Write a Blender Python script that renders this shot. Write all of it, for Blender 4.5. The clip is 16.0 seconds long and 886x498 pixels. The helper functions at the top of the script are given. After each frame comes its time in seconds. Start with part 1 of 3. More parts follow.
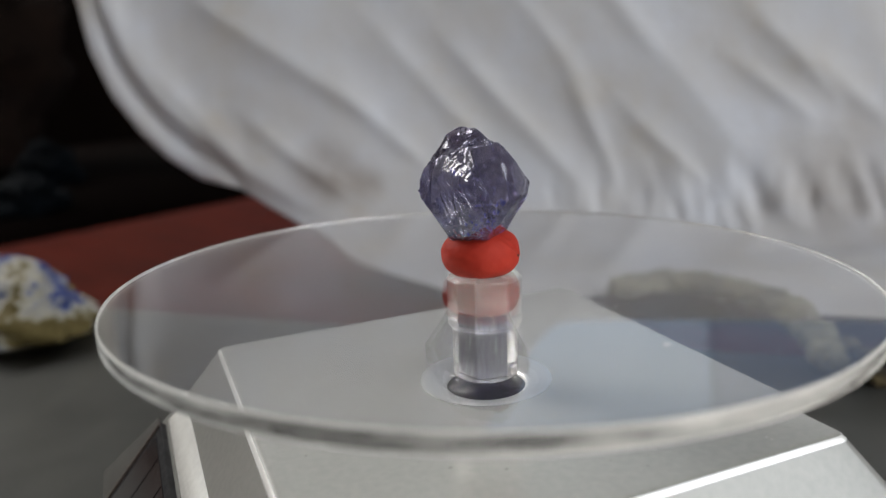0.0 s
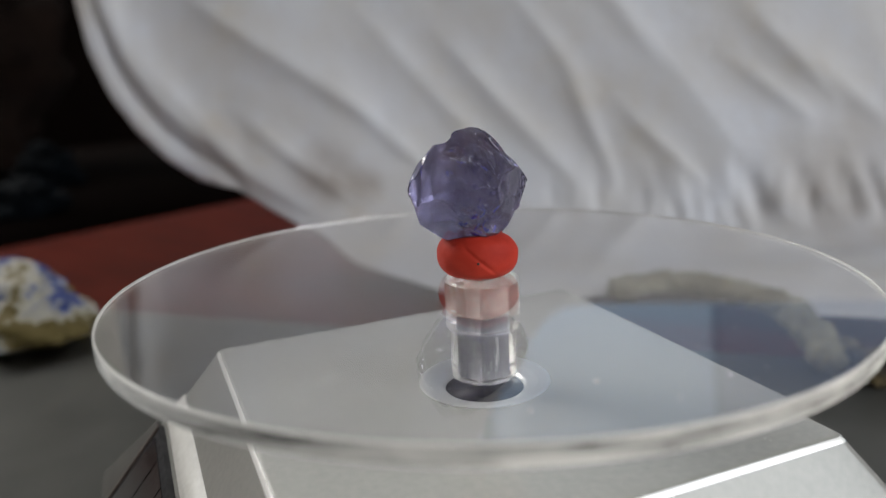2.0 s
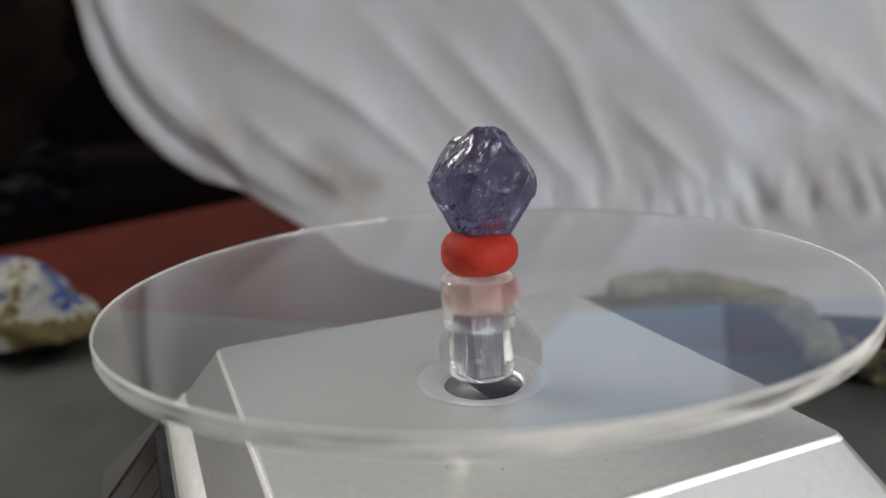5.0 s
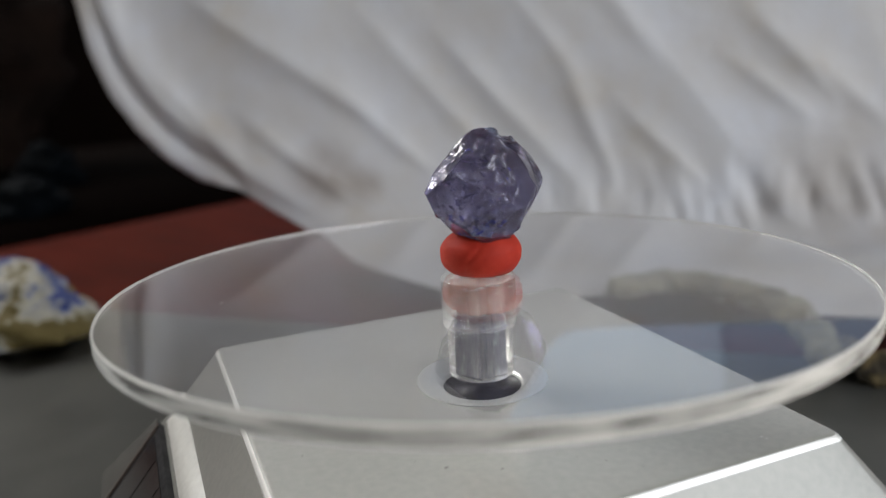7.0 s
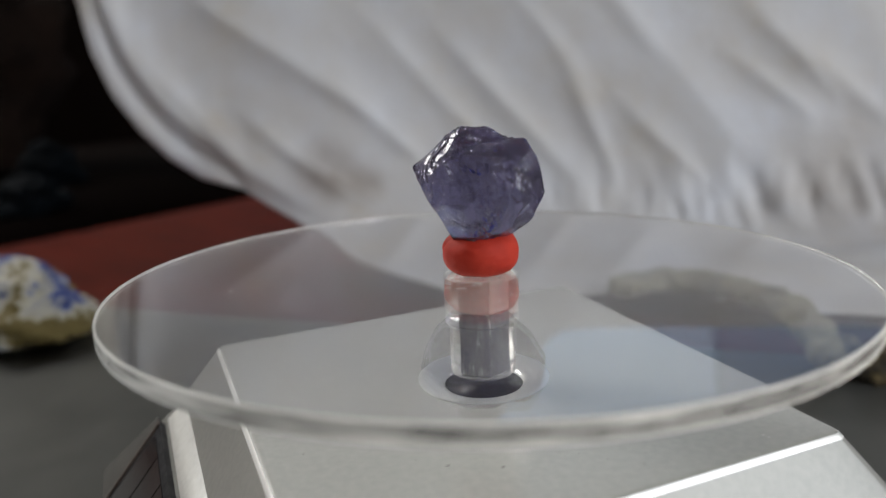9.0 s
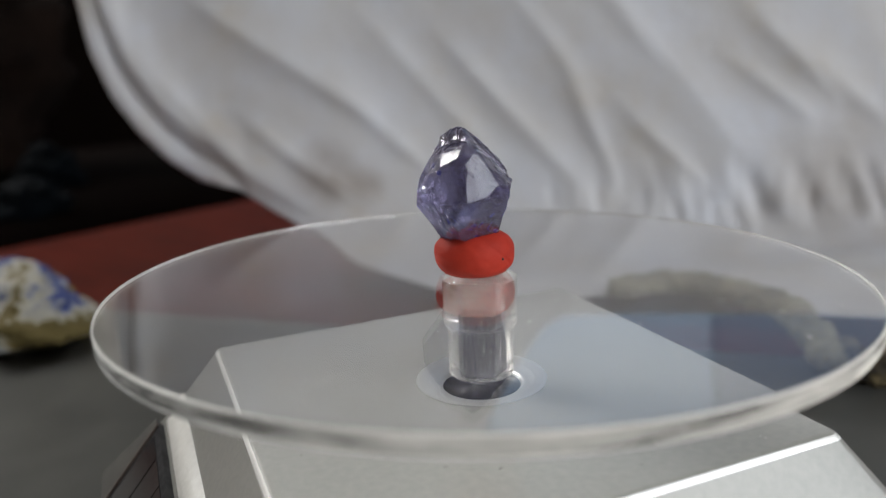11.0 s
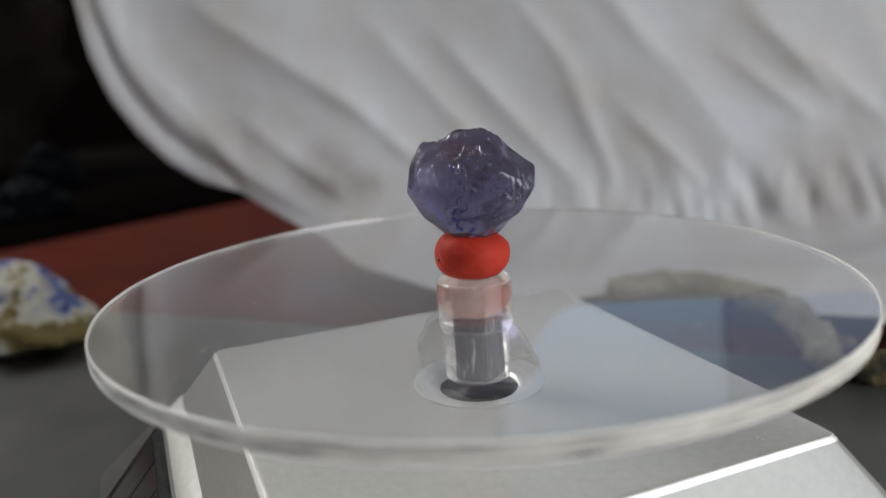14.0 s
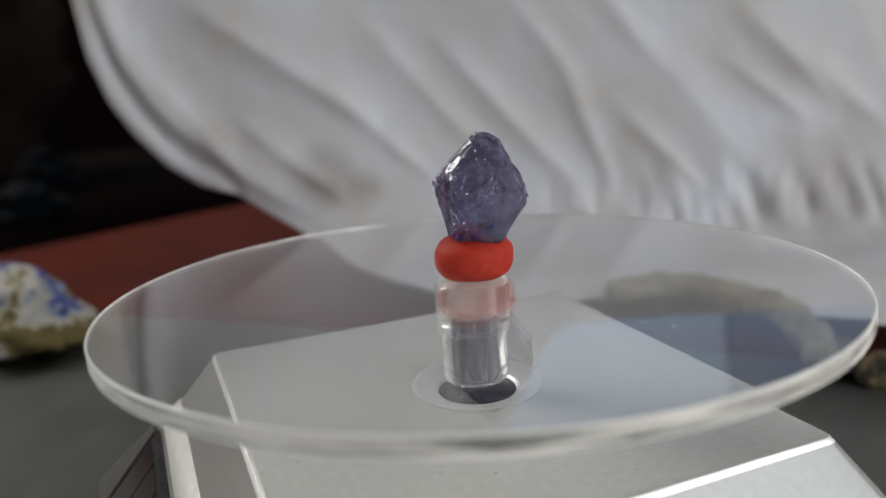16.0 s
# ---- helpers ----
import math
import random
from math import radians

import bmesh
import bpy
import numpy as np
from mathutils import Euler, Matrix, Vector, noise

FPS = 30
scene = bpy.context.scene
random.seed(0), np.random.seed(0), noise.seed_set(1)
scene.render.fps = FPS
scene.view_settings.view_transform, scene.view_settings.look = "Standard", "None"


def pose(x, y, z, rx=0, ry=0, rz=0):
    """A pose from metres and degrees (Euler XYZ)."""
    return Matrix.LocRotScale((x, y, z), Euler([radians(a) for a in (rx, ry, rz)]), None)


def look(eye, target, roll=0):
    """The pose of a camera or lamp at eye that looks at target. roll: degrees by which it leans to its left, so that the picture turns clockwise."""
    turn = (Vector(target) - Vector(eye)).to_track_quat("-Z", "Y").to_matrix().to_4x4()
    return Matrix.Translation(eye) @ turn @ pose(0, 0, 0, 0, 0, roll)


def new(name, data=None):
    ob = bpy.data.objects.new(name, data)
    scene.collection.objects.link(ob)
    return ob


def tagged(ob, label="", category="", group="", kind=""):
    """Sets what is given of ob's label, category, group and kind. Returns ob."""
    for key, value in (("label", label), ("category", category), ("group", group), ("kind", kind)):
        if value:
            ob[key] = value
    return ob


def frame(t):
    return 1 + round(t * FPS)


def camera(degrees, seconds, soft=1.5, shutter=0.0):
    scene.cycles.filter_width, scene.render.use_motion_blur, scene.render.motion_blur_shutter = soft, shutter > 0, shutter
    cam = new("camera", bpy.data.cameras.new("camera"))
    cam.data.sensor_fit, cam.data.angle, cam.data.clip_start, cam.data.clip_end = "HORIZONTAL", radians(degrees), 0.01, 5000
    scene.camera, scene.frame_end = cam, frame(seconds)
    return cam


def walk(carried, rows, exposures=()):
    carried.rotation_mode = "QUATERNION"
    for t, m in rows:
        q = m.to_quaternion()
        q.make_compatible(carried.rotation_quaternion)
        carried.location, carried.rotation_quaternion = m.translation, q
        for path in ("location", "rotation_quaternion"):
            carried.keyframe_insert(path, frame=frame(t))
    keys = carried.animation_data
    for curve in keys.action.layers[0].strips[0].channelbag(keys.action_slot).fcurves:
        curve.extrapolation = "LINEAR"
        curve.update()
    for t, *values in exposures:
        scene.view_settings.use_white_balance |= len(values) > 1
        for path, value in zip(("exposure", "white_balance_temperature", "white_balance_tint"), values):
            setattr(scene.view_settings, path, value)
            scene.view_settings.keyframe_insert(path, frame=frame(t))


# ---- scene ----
# ---- camera ----
cam = camera(60.0, 16.0, soft=1.2)
cam.data.dof.use_dof = True
cam.data.dof.focus_distance = 0.1065
cam.data.dof.aperture_fstop = 15.0


def aim(eye, pitch, yaw, roll):
    """Pose of the camera from its height above level: pitch down, yaw to the right, lean to its left."""
    p, y = radians(pitch), radians(yaw)
    way = Vector((math.sin(y) * math.cos(p), math.cos(y) * math.cos(p), -math.sin(p)))
    return look(eye, Vector(eye) + way, roll)


PATH = [
    (0, (0.00002, -0.10461, 0.08567), 13.826, -2.977, -2.515),
    (1, (0.00021, -0.10451, 0.08557), 13.794, -2.987, -2.532),
    (2, (0.00018, -0.10458, 0.08582), 13.770, -2.945, -2.618),
    (3, (0.00042, -0.10446, 0.08579), 13.828, -3.027, -2.698),
    (4, (0.00053, -0.10464, 0.08580), 13.860, -3.071, -2.723),
    (6.5, (0.00075, -0.10493, 0.08563), 13.716, -3.031, -2.663),
    (7.5, (0.00070, -0.10485, 0.08578), 13.815, -3.084, -2.688),
    (9, (0.00064, -0.10479, 0.08560), 13.868, -3.116, -2.664),
    (11.5, (0.00109, -0.10505, 0.08553), 13.669, -3.137, -2.707),
    (12.5, (0.00129, -0.10489, 0.08563), 13.678, -3.178, -2.783),
    (13.5, (0.00140, -0.10496, 0.08587), 13.747, -3.179, -2.869),
    (14.5, (0.00150, -0.10491, 0.08587), 13.668, -3.114, -2.903),
    (15, (0.00149, -0.10495, 0.08588), 13.604, -3.084, -2.902),
    (15.5, (0.00154, -0.10505, 0.08592), 13.552, -3.083, -2.936),
    (16, (0.00157, -0.10517, 0.08605), 13.560, -3.046, -2.952),
]
walk(cam, [(t, aim(eye, p, y, r)) for t, eye, p, y, r in PATH])

# ---- light ----
world = bpy.data.worlds.new("sky")
scene.world = world
world.use_nodes = True
sky = world.node_tree.nodes.new("ShaderNodeTexSky")
sky.sky_type, sky.sun_disc = "NISHITA", False
sky.sun_elevation, sky.sun_rotation = radians(35), radians(140)
world.node_tree.links.new(sky.outputs[0], world.node_tree.nodes["Background"].inputs[0])
world.node_tree.nodes["Background"].inputs[1].default_value = 0.06


def window_light(name, eye, target, width, height, power, colour):
    data = bpy.data.lights.new(name, "AREA")
    data.shape, data.size, data.size_y, data.energy, data.color = "RECTANGLE", width, height, power, colour
    lamp = new(name, data)
    lamp.matrix_world = look(eye, target)
    return lamp


window_light("window_light_back", (0.27, 1.49, 0.85), (0.25, 0.0, 0.40), 0.50, 0.80, 0.52, (0.72, 0.85, 1.0))
window_light("window_light_back_left", (-0.28, 1.49, 0.85), (-0.28, 0.0, 0.40), 0.56, 0.80, 0.60, (0.97, 0.99, 1.0))
window_light("window_light_back_right", (0.82, 1.49, 0.85), (0.78, 0.0, 0.40), 0.58, 0.80, 0.24, (0.88, 0.86, 1.0))
window_light("window_light_side", (1.17, -0.72, 0.72), (0.0, 0.0, 0.06), 1.3, 1.1, 19.0, (0.95, 0.98, 1.0))
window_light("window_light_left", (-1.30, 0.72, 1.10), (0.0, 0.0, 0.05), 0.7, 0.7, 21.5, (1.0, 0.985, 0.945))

# ---- materials ----


def material(name, colour=(0.5, 0.5, 0.5), rough=0.5, metal=0.0, **more):
    m = bpy.data.materials.new(name)
    m.use_nodes = True
    b = m.node_tree.nodes["Principled BSDF"]
    b.inputs["Base Color"].default_value = (*colour, 1)
    b.inputs["Roughness"].default_value = rough
    b.inputs["Metallic"].default_value = metal
    for key, value in more.items():
        b.inputs[key.replace("_", " ")].default_value = value
    return m


def nodes(m):
    return m.node_tree.nodes, m.node_tree.links, m.node_tree.nodes["Principled BSDF"]


def noise_node(m, scale, detail=4, rough=0.55, stretch=(1, 1, 1), distortion=0.0):
    n, l, b = nodes(m)
    co, mp, tx = n.new("ShaderNodeTexCoord"), n.new("ShaderNodeMapping"), n.new("ShaderNodeTexNoise")
    mp.inputs["Scale"].default_value = stretch
    tx.inputs["Scale"].default_value, tx.inputs["Detail"].default_value = scale, detail
    tx.inputs["Roughness"].default_value, tx.inputs["Distortion"].default_value = rough, distortion
    l.new(co.outputs["Object"], mp.inputs[0])
    l.new(mp.outputs[0], tx.inputs[0])
    return tx.outputs[0]


def ramp(m, source, stops, target=None):
    n, l, b = nodes(m)
    r = n.new("ShaderNodeValToRGB")
    e = r.color_ramp.elements
    while len(e) < len(stops):
        e.new(0.5)
    for k, (at, c) in zip(e, stops):
        k.position, k.color = at, (*c, 1) if len(c) == 3 else c
    l.new(source, r.inputs[0])
    if target:
        l.new(r.outputs[0], b.inputs[target])
    return r.outputs[0]


def span(m, source, low, high, target):
    n, l, b = nodes(m)
    r = n.new("ShaderNodeMapRange")
    r.inputs["From Min"].default_value, r.inputs["From Max"].default_value = 0.3, 0.7
    r.inputs["To Min"].default_value, r.inputs["To Max"].default_value = low, high
    l.new(source, r.inputs[0])
    l.new(r.outputs[0], b.inputs[target])


def bump(m, source, depth, strength=1.0):
    n, l, b = nodes(m)
    k = n.new("ShaderNodeBump")
    k.inputs["Distance"].default_value, k.inputs["Strength"].default_value = depth, strength
    l.new(source, k.inputs["Height"])
    if b.inputs["Normal"].links:
        l.new(b.inputs["Normal"].links[0].from_socket, k.inputs["Normal"])
    l.new(k.outputs[0], b.inputs["Normal"])


def silver_paint():
    m = material("silver_paint", (0.5, 0.5, 0.5), 0.3, 0.2, Specular_IOR_Level=0.4)
    ramp(m, noise_node(m, 900, 2), [(0.3, (0.305, 0.305, 0.288)), (0.7, (0.335, 0.332, 0.312))], "Base Color")
    span(m, noise_node(m, 60, 5), 0.268, 0.274, "Roughness")
    bump(m, noise_node(m, 2500, 2), 0.000008)
    return m


def glass(name, colour, rough, ior, bump_scale=0.0, depth=0.0):
    m = material(name, colour, rough, 0.0, Transmission_Weight=1.0, IOR=ior)
    if bump_scale:
        bump(m, noise_node(m, bump_scale, 3), depth)
    return m


SILVER = silver_paint()
# highlight along the base's ridge, put into a lighter colour
RIDGE_GLINT = material("ridge_highlight", (0.86, 0.86, 0.84), 0.3, 0.3)
# pits belong to the band; its whiteness stands in for light on it
LIT_BAND = material("pitted_lit_paint", (0.8, 0.79, 0.76), 0.35, 0.0)
ramp(LIT_BAND, noise_node(LIT_BAND, 700, 3), [(0.3, (0.74, 0.73, 0.70)), (0.7, (0.84, 0.83, 0.80))], "Base Color")
bump(LIT_BAND, noise_node(LIT_BAND, 1600, 4, 0.7), 0.0002)
ACRYLIC = glass("clear_acrylic", (0.93, 0.93, 0.935), 0.0, 1.49)

def let_through(m, share, colour):
    """Light from behind shows through the surface; share is a number or the output of a node."""
    n, l, b = nodes(m)
    t, mix = n.new("ShaderNodeBsdfTranslucent"), n.new("ShaderNodeMixShader")
    t.inputs[0].default_value = (*colour, 1)
    if isinstance(share, float):
        mix.inputs[0].default_value = share
    else:
        l.new(share, mix.inputs[0])
    l.new(b.outputs[0], mix.inputs[1])
    l.new(t.outputs[0], mix.inputs[2])
    l.new(mix.outputs[0], n["Material Output"].inputs[0])


RIM = material("polished_acrylic_rim", (0.94, 0.93, 0.89), 0.05, 0.0, Transmission_Weight=0.85, IOR=1.49)
bump(RIM, noise_node(RIM, 260, 3, 0.6, (1, 1, 4)), 0.00006)
# milky streaks stand in for light carried along inside the clear disc
let_through(RIM, ramp(RIM, noise_node(RIM, 70, 4, 0.6, (1, 1, 9)), [(0.38, (0.10, 0.10, 0.10)), (0.62, (0.52, 0.52, 0.52))]), (1.0, 0.985, 0.93))
# whitened bevels draw the thin bright lines of light along the rim
EDGE_GLINT = material("bright_line_acrylic_edge", (0.8, 0.79, 0.76), 0.25, 0.0, Transmission_Weight=0.45, IOR=1.49)
bump(EDGE_GLINT, noise_node(EDGE_GLINT, 1200, 3), 0.00005)
let_through(EDGE_GLINT, 0.45, (1.0, 0.99, 0.95))
HUB = material("scratched_acrylic", (0.93, 0.92, 0.885), 0.1, 0.0, Transmission_Weight=0.89, IOR=1.49)
span(HUB, noise_node(HUB, 500, 5, 0.7, (3, 3, 0.6)), 0.02, 0.22, "Roughness")
bump(HUB, noise_node(HUB, 700, 3), 0.00004)
STEEL = material("worn_steel", (0.4, 0.4, 0.42), 0.36, 1.0)
ramp(STEEL, noise_node(STEEL, 300, 6, 0.7, (4, 4, 0.5)), [(0.35, (0.11, 0.11, 0.14)), (0.58, (0.27, 0.27, 0.30)), (0.65, (0.92, 0.92, 0.92))], "Base Color")
BLACK = material("black_plastic", (0.012, 0.012, 0.015), 0.5, Specular_IOR_Level=0.2)
span(BLACK, noise_node(BLACK, 400, 4), 0.35, 0.6, "Roughness")
COLLAR = material("moulded_silver_plastic", (0.68, 0.69, 0.68), 0.34, 0.8)
bump(COLLAR, noise_node(COLLAR, 500, 3), 0.0001)


def putty():
    m = material("red_putty", (0.62, 0.06, 0.03), 0.65, 0.0, Specular_IOR_Level=0.2, Subsurface_Weight=0.1, Subsurface_Radius=(0.002, 0.0006, 0.0004))
    ramp(m, noise_node(m, 240, 5), [(0.3, (0.33, 0.020, 0.010)), (0.7, (0.46, 0.036, 0.018))], "Base Color")
    bump(m, noise_node(m, 300, 5, 0.65, (1, 1, 1.8)), 0.00011)
    return m


def gem_material():
    m = bpy.data.materials.new("violet_crystal")
    m.use_nodes = True
    n, l, b = nodes(m)
    b.inputs["Transmission Weight"].default_value = 0.90
    b.inputs["IOR"].default_value = 1.54
    b.inputs["Coat Weight"].default_value = 0.3
    b.inputs["Coat Roughness"].default_value = 0.13
    span(m, noise_node(m, 180, 2), 0.05, 0.18, "Roughness")
    ramp(m, noise_node(m, 150, 5, 0.6, (1, 1, 1), 0.8), [(0.24, (0.03, 0.035, 0.30)), (0.33, (0.17, 0.16, 0.30)), (0.68, (0.26, 0.24, 0.39)), (0.78, (0.46, 0.44, 0.54))], "Base Color")
    bump(m, noise_node(m, 900, 4, 0.6, (1, 1.6, 0.6)), 0.00006)
    return m


def browned(m, colour, spots):
    """Brownish patches with ragged edges painted over a colour, in place of brown things showing through from behind:
    centre, radius and depth of each.
    """
    n, l, b = nodes(m)
    co = n.new("ShaderNodeTexCoord")
    ragged = noise_node(m, 60, 5, 0.65)
    for centre, radius, depth in spots:
        far, fade, times, mix = n.new("ShaderNodeVectorMath"), n.new("ShaderNodeMapRange"), n.new("ShaderNodeMath"), n.new("ShaderNodeMix")
        far.operation, times.operation, mix.data_type = "DISTANCE", "MULTIPLY", "RGBA"
        far.inputs[1].default_value = centre
        fade.interpolation_type = "SMOOTHSTEP"
        fade.inputs["From Min"].default_value, fade.inputs["From Max"].default_value = 0.2 * radius, radius
        fade.inputs["To Min"].default_value, fade.inputs["To Max"].default_value = 2 * depth, 0
        l.new(co.outputs["Object"], far.inputs[0])
        l.new(far.outputs["Value"], fade.inputs[0])
        l.new(fade.outputs[0], times.inputs[0])
        l.new(ragged, times.inputs[1])
        l.new(times.outputs[0], mix.inputs["Factor"])
        l.new(colour, mix.inputs[6])
        mix.inputs[7].default_value = (0.36, 0.29, 0.23, 1)
        colour = mix.outputs[2]
    l.new(colour, b.inputs["Base Color"])
    return colour


def cloth_material():
    m = material("white_sheet", (0.8, 0.8, 0.8), 0.55, 0.0)
    n, l, b = nodes(m)
    c = ramp(m, noise_node(m, 22, 6, 0.6), [(0.26, (0.72, 0.675, 0.61)), (0.42, (0.77, 0.765, 0.77)), (0.68, (0.81, 0.83, 0.88))])
    # brown show-through from behind the sheet, painted into its colour
    c = browned(m, c, [((-0.066, 0.222, 0.040), 0.020, 0.55), ((-0.050, 0.222, 0.034), 0.013, 0.45), ((0.155, 0.220, 0.022), 0.050, 0.30), ((-0.110, 0.224, 0.050), 0.022, 0.25)])
    bump(m, noise_node(m, 70, 5, 0.6), 0.0012)
    t, mix = n.new("ShaderNodeBsdfTranslucent"), n.new("ShaderNodeMixShader")
    l.new(c, t.inputs[0])
    mix.inputs[0].default_value = 0.46
    out = n["Material Output"]
    l.new(b.outputs[0], mix.inputs[1])
    l.new(t.outputs[0], mix.inputs[2])
    l.new(mix.outputs[0], out.inputs[0])
    return m


def rock_material(name, stops, scale, rough=0.8):
    m = material(name, (0.5, 0.5, 0.5), rough)
    ramp(m, noise_node(m, scale, 6, 0.65), stops, "Base Color")
    bump(m, noise_node(m, scale * 5, 5, 0.7), 0.0012)
    return m


PUTTY, GEM, CLOTH = putty(), gem_material(), cloth_material()
INK = material("blue_inclusion", (0.02, 0.04, 0.45), 0.4)
SPECK = material("dark_grit", (0.03, 0.02, 0.015), 0.8)
WOOD = material("red_varnished_wood", (0.16, 0.028, 0.014), 0.45, 0.0, Specular_IOR_Level=0.04)
ramp(WOOD, noise_node(WOOD, 12, 6, 0.6, (1, 6, 1)), [(0.3, (0.045, 0.006, 0.0035)), (0.7, (0.10, 0.0135, 0.007))], "Base Color")
MAT = material("dark_grey_board", (0.055, 0.056, 0.055), 0.36)
ramp(MAT, noise_node(MAT, 40, 6), [(0.3, (0.046, 0.047, 0.045)), (0.7, (0.090, 0.091, 0.085))], "Base Color")
bump(MAT, noise_node(MAT, 700, 3), 0.0002)
AZURE = rock_material("blue_white_rock", [(0.40, (0.012, 0.022, 0.12)), (0.45, (0.06, 0.085, 0.22)), (0.475, (0.28, 0.275, 0.265)), (0.535, (0.34, 0.32, 0.26)), (0.57, (0.10, 0.075, 0.02))], 48)
BEIGE = rock_material("beige_rock", [(0.3, (0.07, 0.06, 0.03)), (0.5, (0.19, 0.17, 0.10)), (0.7, (0.34, 0.32, 0.21))], 70)
# near-black colour stands in for the unlit depth of the room
DARK = material("room_dark", (0.05, 0.035, 0.03), 0.9, Specular_IOR_Level=0.02)
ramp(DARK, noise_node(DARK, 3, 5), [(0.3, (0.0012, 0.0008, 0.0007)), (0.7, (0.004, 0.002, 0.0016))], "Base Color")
PALE = material("pale_plaster", (0.5, 0.48, 0.45), 0.9)
ramp(PALE, noise_node(PALE, 4, 5), [(0.3, (0.44, 0.42, 0.39)), (0.7, (0.54, 0.52, 0.49))], "Base Color")
UMBER_WALL = material("brown_paint", (0.10, 0.08, 0.07), 0.8)
ramp(UMBER_WALL, noise_node(UMBER_WALL, 4, 5), [(0.3, (0.08, 0.065, 0.055)), (0.7, (0.12, 0.10, 0.085))], "Base Color")
FLOOR = material("brown_floor", (0.10, 0.06, 0.04), 0.6)
ramp(FLOOR, noise_node(FLOOR, 3, 6, 0.6, (8, 1, 1)), [(0.3, (0.07, 0.04, 0.025)), (0.7, (0.14, 0.09, 0.06))], "Base Color")
OCHRE = rock_material("ochre_brown_rock", [(0.40, (0.010, 0.008, 0.005)), (0.50, (0.07, 0.05, 0.02)), (0.62, (0.26, 0.20, 0.09))], 120)
FLANK_GREY = material("olive_grey_plastic", (0.085, 0.082, 0.070), 0.55)
ramp(FLANK_GREY, noise_node(FLANK_GREY, 300, 4), [(0.3, (0.042, 0.041, 0.035)), (0.7, (0.060, 0.058, 0.050))], "Base Color")
EDGING = material("dull_brown_plastic", (0.05, 0.035, 0.028), 0.4)
CELL = material("solar_cell", (0.012, 0.011, 0.011), 0.16, Specular_IOR_Level=0.2)
ramp(CELL, noise_node(CELL, 120, 4), [(0.35, (0.006, 0.005, 0.005)), (0.7, (0.022, 0.019, 0.018))], "Base Color")
# both cloth colours are taken near black to hold the deep shade
TEAL = material("shade_blue_cloth", (0.05, 0.12, 0.20), 0.9, Specular_IOR_Level=0.1)
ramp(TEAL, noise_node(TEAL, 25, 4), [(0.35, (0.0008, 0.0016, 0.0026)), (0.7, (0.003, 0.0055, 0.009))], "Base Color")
UMBER = material("shade_brown_cloth", (0.06, 0.03, 0.02), 0.9, Specular_IOR_Level=0.1)
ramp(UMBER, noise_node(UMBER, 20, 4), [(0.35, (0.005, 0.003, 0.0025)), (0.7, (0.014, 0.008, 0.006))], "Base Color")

# ---- helpers of this scene ----


def link(name, bm, mat, smooth=True):
    me = bpy.data.meshes.new(name)
    bmesh.ops.recalc_face_normals(bm, faces=bm.faces)
    bm.to_mesh(me)
    bm.free()
    for k in mat if isinstance(mat, (list, tuple)) else [mat]:
        me.materials.append(k)
    if smooth:
        me.shade_smooth()
    return new(name, me)


def part(name, bm, mat, parent, label="", smooth=True):
    ob = link(name, bm, mat, smooth)
    ob.parent = parent
    return tagged(ob, label)


def loft(rings, close_start=False, close_end=False, ring_closed=True):
    """A skin over rings of equal length."""
    bm = bmesh.new()
    vs = [[bm.verts.new(p) for p in ring] for ring in rings]
    n = len(vs[0])
    for a, b in zip(vs, vs[1:]):
        for i in range(n if ring_closed else n - 1):
            j = (i + 1) % n
            bm.faces.new((a[i], a[j], b[j], b[i]))
    if close_start:
        bm.faces.new(vs[0])
    if close_end:
        bm.faces.new(vs[-1])
    return bm


def circle(r, z, n=96, wob=None):
    return [(r * math.cos(2 * math.pi * i / n), r * math.sin(2 * math.pi * i / n), z) for i in range(n)]


def turned(profile, n=96, caps=True):
    """A body of revolution from (radius, height) pairs."""
    return loft([circle(r, z, n) for r, z in profile], caps, caps)


def box(sx, sy, sz, at=(0, 0, 0), edge=0.0, turn=None):
    bm = bmesh.new()
    bmesh.ops.create_cube(bm, size=1, matrix=Matrix.Translation(at) @ Matrix.Diagonal((sx, sy, sz, 1)))
    if edge:
        bmesh.ops.bevel(bm, geom=bm.edges[:], offset=edge, segments=2, affect="EDGES")
    if turn:
        bmesh.ops.transform(bm, matrix=turn, verts=bm.verts[:])
    return bm


def crisp(ob, degrees=35):
    """Flat faces meet at a sharp edge beyond that angle."""
    me = ob.data
    bm = bmesh.new()
    bm.from_mesh(me)
    for e in bm.edges:
        e.smooth = len(e.link_faces) == 2 and e.calc_face_angle(0) < radians(degrees)
    bm.to_mesh(me)
    bm.free()
    return ob


TOP = 0.057          # height of the platter's upper face over the table
PLATE = TOP - 0.0181  # height of the turntable's upper face
TURN = radians(25.15)
PERIOD = 10.25

